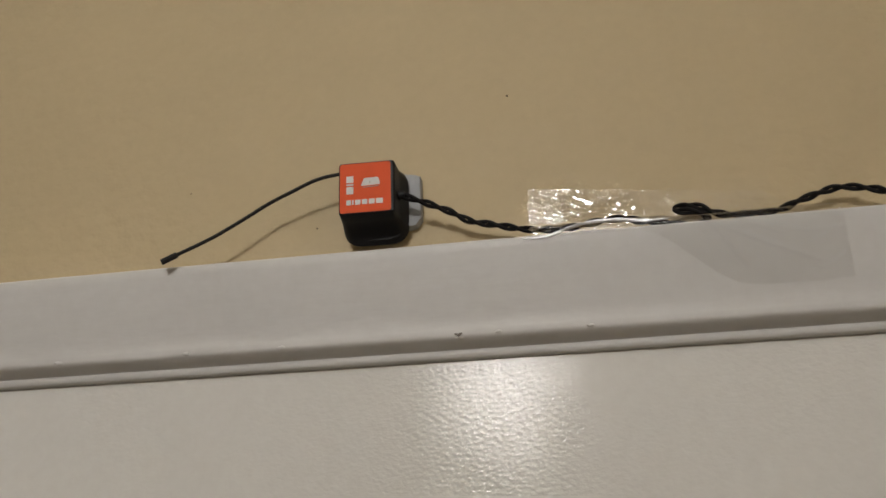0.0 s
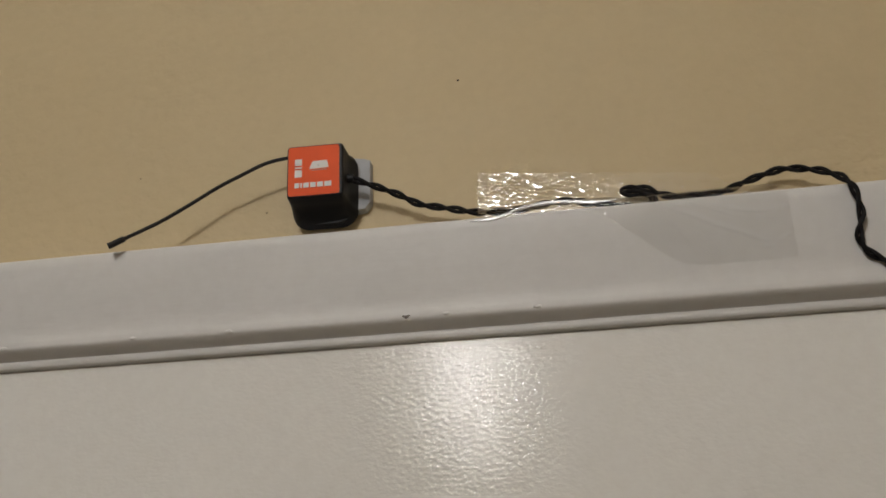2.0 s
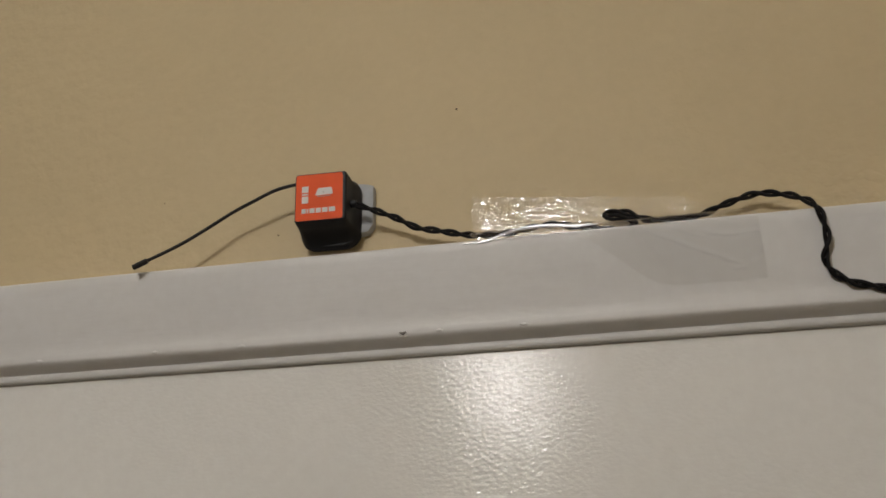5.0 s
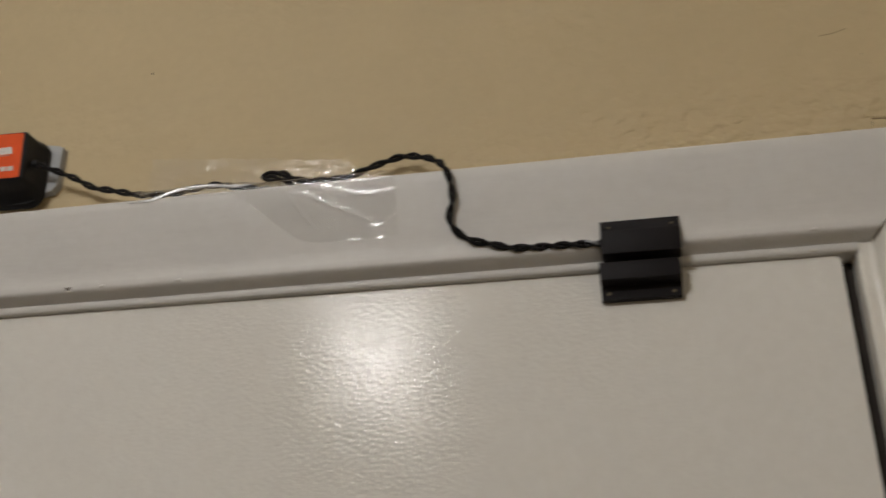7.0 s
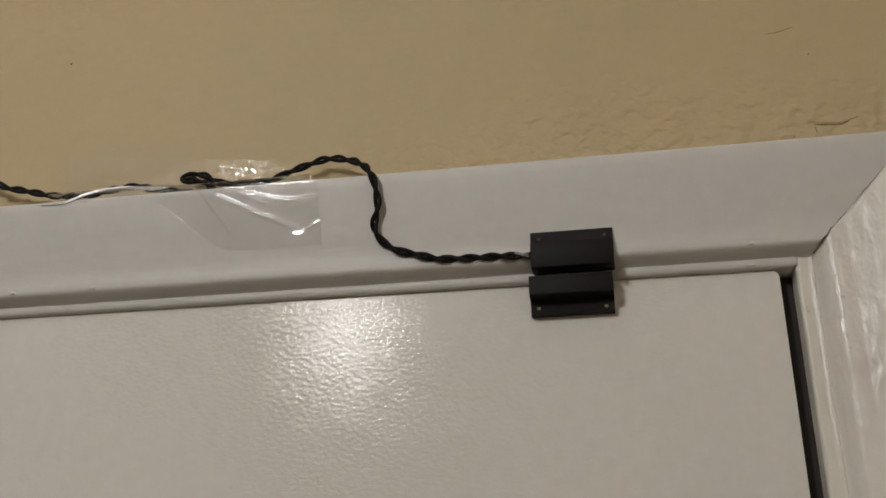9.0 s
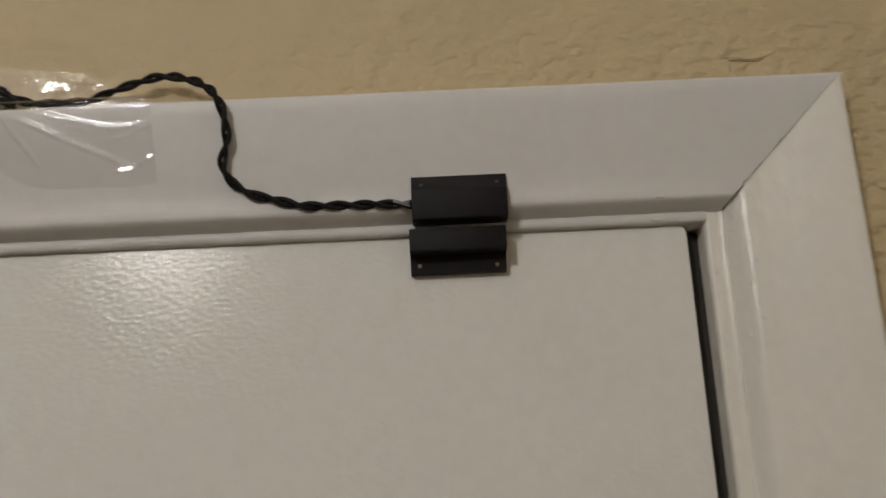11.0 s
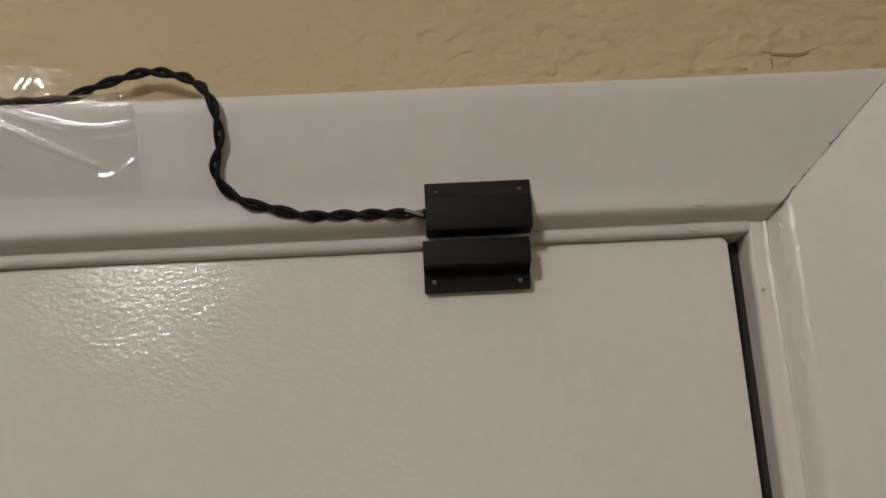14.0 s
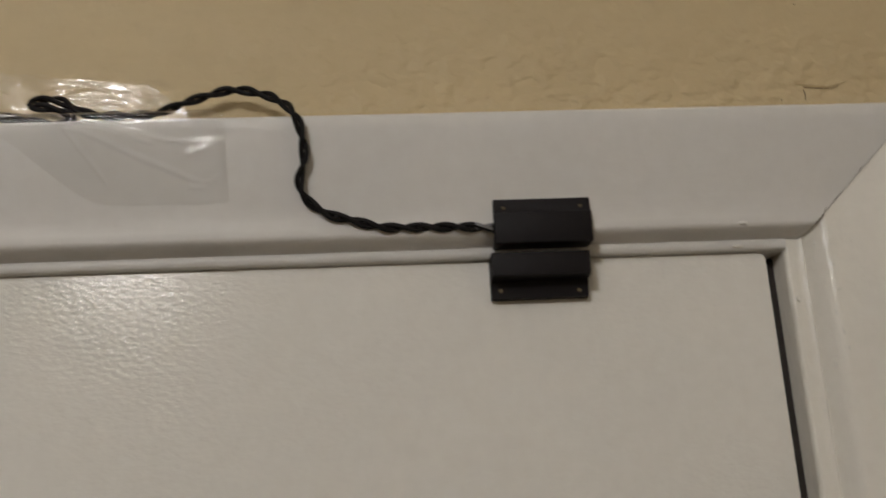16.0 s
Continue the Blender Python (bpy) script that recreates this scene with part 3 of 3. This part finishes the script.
for i, q in enumerate(LINE):
    d = (LINE[min(i + 1, len(LINE) - 1)] - LINE[max(i - 1, 0)]).normalized()
    arm = (arm - d * arm.dot(d)).normalized()
    turn_at += 2 * math.pi * 0.0006 / (0.0190 + 0.002 * noise.noise(q * 40))
    off = math.cos(turn_at) * arm + math.sin(turn_at) * d.cross(arm)
    if i % 2 == 0 or i == len(LINE) - 1:
        wires[0].append(q + 0.00098 * off)
        wires[1].append(q - 0.00098 * off)
for w in wires:
    part("wire", tube(w, 0.00094, 9), M_WIRE, cable, "black insulated wire")
for k in (0, 1):
    part("wire_end", tube([w + Vector((0, -0.00035, 0.0001)) for w in wires[k][-8:-2]], 0.00075, 8), M_TIN, cable, "bare silvery wire end")

# ---- magnetic door contact: switch on the casing, magnet on the door ----
def contact(name, base, width, section, label, screws, gap_label):
    """A moulded strip with a stepped section of (y, z), ends closed, and two screws."""
    ob = thing(name, base, label, "door contact", group="door contact pair")
    bm = bmesh.new()
    ends = [[bm.verts.new((base[0] + s * width / 2, y, z)) for y, z in section] for s in (-1, 1)]
    n = len(section)
    for k in range(n):
        bm.faces.new((ends[0][k], ends[0][(k + 1) % n], ends[1][(k + 1) % n], ends[1][k]))
    bm.faces.new(ends[0])
    bm.faces.new(list(reversed(ends[1])))
    bmesh.ops.bevel(bm, geom=bm.edges[:], offset=0.00035, segments=2, profile=0.5, affect="EDGES")
    part("housing", bm, M_CONTACT, ob)
    for x, y, z, lean in screws:
        bm = bmesh.new()
        bmesh.ops.create_cone(bm, cap_ends=True, segments=18, radius1=0.0009, radius2=0.0007, depth=0.0005, matrix=Matrix.Translation((x, y, z)) @ Euler((radians(90 + lean), 0, 0)).to_matrix().to_4x4())
        part("screw", bm, M_BRASS, ob, gap_label)
    return ob


SLOPE = 17.0
sw = contact("contact_switch", (0.1901, -0.004, 1.9910), 0.0353,
             [(-0.0055, 2.0080), (-0.0082, 2.0082), (-0.0076, 2.0030), (-0.0100, 2.0026), (-0.0094, 1.9913), (0.0010, 1.9918), (-0.0030, 1.9965), (-0.0046, 2.0030)],
             "matt black plastic contact switch screwed to the door casing", ((0.1762, -0.0077, 2.0052, -SLOPE), (0.2042, -0.0077, 2.0053, -SLOPE)), "dull screw head")
mg = contact("contact_magnet", (0.1888, DOOR_Y, 1.9735), 0.0356,
             [(DOOR_Y, 1.9888), (-0.0062, 1.9888), (-0.0062, 1.9802), (0.0014, 1.9800), (0.0014, 1.9735), (DOOR_Y, 1.9735)],
             "matt black plastic magnet block screwed to the door", ((0.1744, 0.0013, 1.9764, 0), (0.2031, 0.0013, 1.9758, 0)), "dull brass screw head")

# ---- clear tape over cable and casing edge ----
CREASES = [  # ridges: places along the film in x and z, height, half width
    ([(0.0205, 2.0386), (0.0324, 2.0384), (0.0444, 2.0352), (0.0555, 2.0324), (0.0641, 2.0310), (0.0769, 2.0318)], 0.00055, 0.0010),
    ([(0.0210, 2.0384), (0.0330, 2.0376), (0.0424, 2.0346), (0.0524, 2.0306)], 0.00060, 0.0009),
    ([(0.0769, 2.0318), (0.0710, 2.0295), (0.0640, 2.0273)], 0.00050, 0.0010),
    ([(0.0205, 2.0384), (0.0264, 2.0362), (0.0370, 2.0312), (0.0480, 2.0258), (0.0598, 2.0208), (0.0691, 2.0164)], 0.00075, 0.0011),
    ([(0.0715, 2.0172), (0.0763, 2.0205), (0.0782, 2.0260), (0.0788, 2.0324), (0.0765, 2.0385)], 0.00080, 0.0009),
    ([(0.0205, 2.0384), (0.0258, 2.0306), (0.0303, 2.0250), (0.0350, 2.0185)], 0.00095, 0.0009),
    ([(0.0350, 2.0170), (0.0390, 2.0128), (0.0462, 2.0108), (0.0584, 2.0094), (0.0730, 2.0095)], 0.00006, 0.0011),
    ([(0.0004, 2.0352), (-0.0022, 2.0312), (-0.0043, 2.0268), (-0.0072, 2.0310), (-0.0101, 2.0352)], 0.00070, 0.0009),
    ([(0.0215, 2.0590), (0.0240, 2.0596), (0.0265, 2.0590)], 0.00035, 0.0010),
]
FACETS = [  # flat shiny places of the film: centre x z, lean, half length and half width, slopes along x and z
    (0.0318, 2.0551, 0.38, 0.0034, 0.0009, 0.07, -0.09),
    (0.0345, 2.0548, 0.38, 0.0034, 0.0008, 0.07, -0.09),
    (0.0392, 2.0552, -0.60, 0.0030, 0.0010, 0.07, -0.09),
    (0.0671, 2.0160, 1.50, 0.0036, 0.0014, 0.02, 0.22),
    (0.0763, 2.0205, 0.90, 0.0020, 0.0009, 0.00, 0.20),
]


def facet(x, z):
    """How much a shiny flat place rules the film here, and its height."""
    most, high = 0.0, 0.0
    for cx, cz, lean, long, wide, gx, gz in FACETS:
        dx, dz = x - cx, z - cz
        along, across = dx * math.sin(lean) + dz * math.cos(lean), dx * math.cos(lean) - dz * math.sin(lean)
        k = min(1.0, max(0.0, 3 * (1 - abs(along) / long))) * min(1.0, max(0.0, 3 * (1 - abs(across) / wide)))
        if k > most:
            most, high = k, gx * dx + gz * dz
    return most, high


CREASE_PATHS = [(np.array([(p.x, p.z) for p in spline([(x, 0, z) for x, z in pts], 0.0005)]), h, w) for pts, h, w in CREASES]


def film(u, v):
    """The film: u along the casing, v from its upper rim on the wall (0) to its lower rim on the casing (1)."""
    left, right = -0.0606 + 0.012 * v ** 2, (0.046 + 0.031 * min(1.0, v / 0.48)) + 0.003 * max(0, v - 0.5)
    left += 0.0012 * noise.noise(Vector((v * 9, 1, 0)))
    x = left + u * (right - left)
    top = 2.0715 - 0.115 * (x + 0.05) + 0.0010 * noise.noise(Vector((x * 90, 5, 0)))
    if v < 0.36:
        z = top + (2.0452 - top) * v / 0.36
        y = -0.0007
    elif v < 0.48:
        s = (v - 0.36) / 0.12
        a = 0.5 * math.pi * min(1.0, s / 0.6)
        lip = 2.0436 if x < 0.0 else max(2.0419, 2.0436 - 0.25 * x)
        z = lip + (2.0452 - lip) * math.cos(a) if s < 0.6 else lip - (lip - 2.0412) * (s - 0.6) / 0.4
        y = -0.0007 - 0.0150 * math.sin(a) - (0.0005 * math.sin(math.pi * (s - 0.6) / 0.4) * (0.8 + 0.6 * noise.noise(Vector((x * 60, 4, 0)))) if s > 0.6 else 0)
    else:
        s = (v - 0.48) / 0.52
        s2 = min(1.0, max(0.0, (x + 0.012) / 0.050))
        low = 2.0378 + (2.0098 - 2.0378) * s2 * s2 * (3 - 2 * s2) + 0.0008 * noise.noise(Vector((x * 70, 9, 0)))
        z = 2.0412 + (low - 2.0412) * s
        y = face_y(min(0.965, (z - CAS_Z) / CAS_H)) - 0.0004 - (0.0008 if s < 0.02 else 0)
        y -= 0.00025 * math.exp(-((1 - u) / 0.008) ** 2) + 0.00008 * math.exp(-((1 - s) / 0.02) ** 2)
    if not 0.35 < v < 0.48:
        for path, h, w in CREASE_PATHS:
            r = np.min((path[:, 0] - x) ** 2 + (path[:, 1] - z) ** 2)
            y -= h * math.exp(-r / w ** 2)
    elif x < 0.006 and v > 0.36:
        y -= 0.00012 * math.sin(2 * math.pi * x / 0.0034 + 4 * noise.noise(Vector((x * 120, v * 30, 6))))
    if v < 0.36:
        q = Vector((x * 70, z * 90, 0))
        wrap = noise.noise(q) * 7 + noise.noise(q * 2.7) * 2.2
        mask = max(0.0, min(1.0, 0.75 + 1.2 * noise.noise(Vector((x * 95, z * 60, 7))) - (0.0 if x < -0.012 else 0.05)))
        y -= 0.00013 * mask * (1 + math.sin(2 * math.pi * (z * 0.9 + x * 0.35) / 0.0031 + 1.15 * wrap)) + 0.0003 * (0.5 + 0.5 * noise.noise(Vector((x * 160, z * 160, 2))))
    else:
        y -= 0.00010 * (0.5 + 0.5 * noise.noise(Vector((x * 140, z * 140, 3))))
    if not 0.35 < v < 0.48:
        k, high = facet(x, z)
        flat = -0.0009 if v < 0.36 else face_y(min(0.965, (z - CAS_Z) / CAS_H)) - 0.0009
        y += k * (flat + high - y)
    return Vector((x, y, z))


NU, NV = 480, 240
bm = bmesh.new()
sheet = [[bm.verts.new(film(i / NU, j / NV)) for j in range(NV + 1)] for i in range(NU + 1)]
for i in range(NU):
    for j in range(NV):
        bm.faces.new((sheet[i][j], sheet[i][j + 1], sheet[i + 1][j + 1], sheet[i + 1][j]))
tape = thing("clear_tape", (0.008, -0.0150, 2.0400), "wrinkled clear adhesive tape holding the cable to wall and casing", "tape")
sheet = part("film", bm, M_TAPE, tape, smooth=3.1)
# the film's slack is folded into a roll along the casing's upper edge
fold = spline([(-0.0620, -0.0150, 2.0382), (-0.0508, -0.0153, 2.0384), (-0.0434, -0.0150, 2.0409), (-0.0325, -0.0137, 2.0445), (-0.0188, -0.0133, 2.0449), (-0.0068, -0.0137, 2.0431), (0.0043, -0.0143, 2.0427)], 0.0005)
bm, rows = bmesh.new(), []
for i, q in enumerate(fold):
    share = i / (len(fold) - 1)
    half = 0.0009 * min(1.0, 0.25 + 4 * share, 0.2 + 6 * (1 - share)) * (1 + 0.45 * noise.noise(Vector((share * 22, 1, 0))))
    turn = 0.10 + 0.12 * noise.noise(Vector((share * 17, 6, 0)))
    rows.append([bm.verts.new(q + Vector((0, -0.00016 * (1 - u * u) - turn * u * half + 0.00004 * noise.noise(q * 700 + Vector((u, 0, 0))), u * half))) for u in (-1, -0.6, -0.2, 0.2, 0.6, 1)])
for a, b in zip(rows, rows[1:]):
    for k in range(5):
        bm.faces.new((a[k], a[k + 1], b[k + 1], b[k]))
roll = part("folded_edge", bm, M_FOLD, tape, "rolled shiny fold of the film", smooth=3.1)
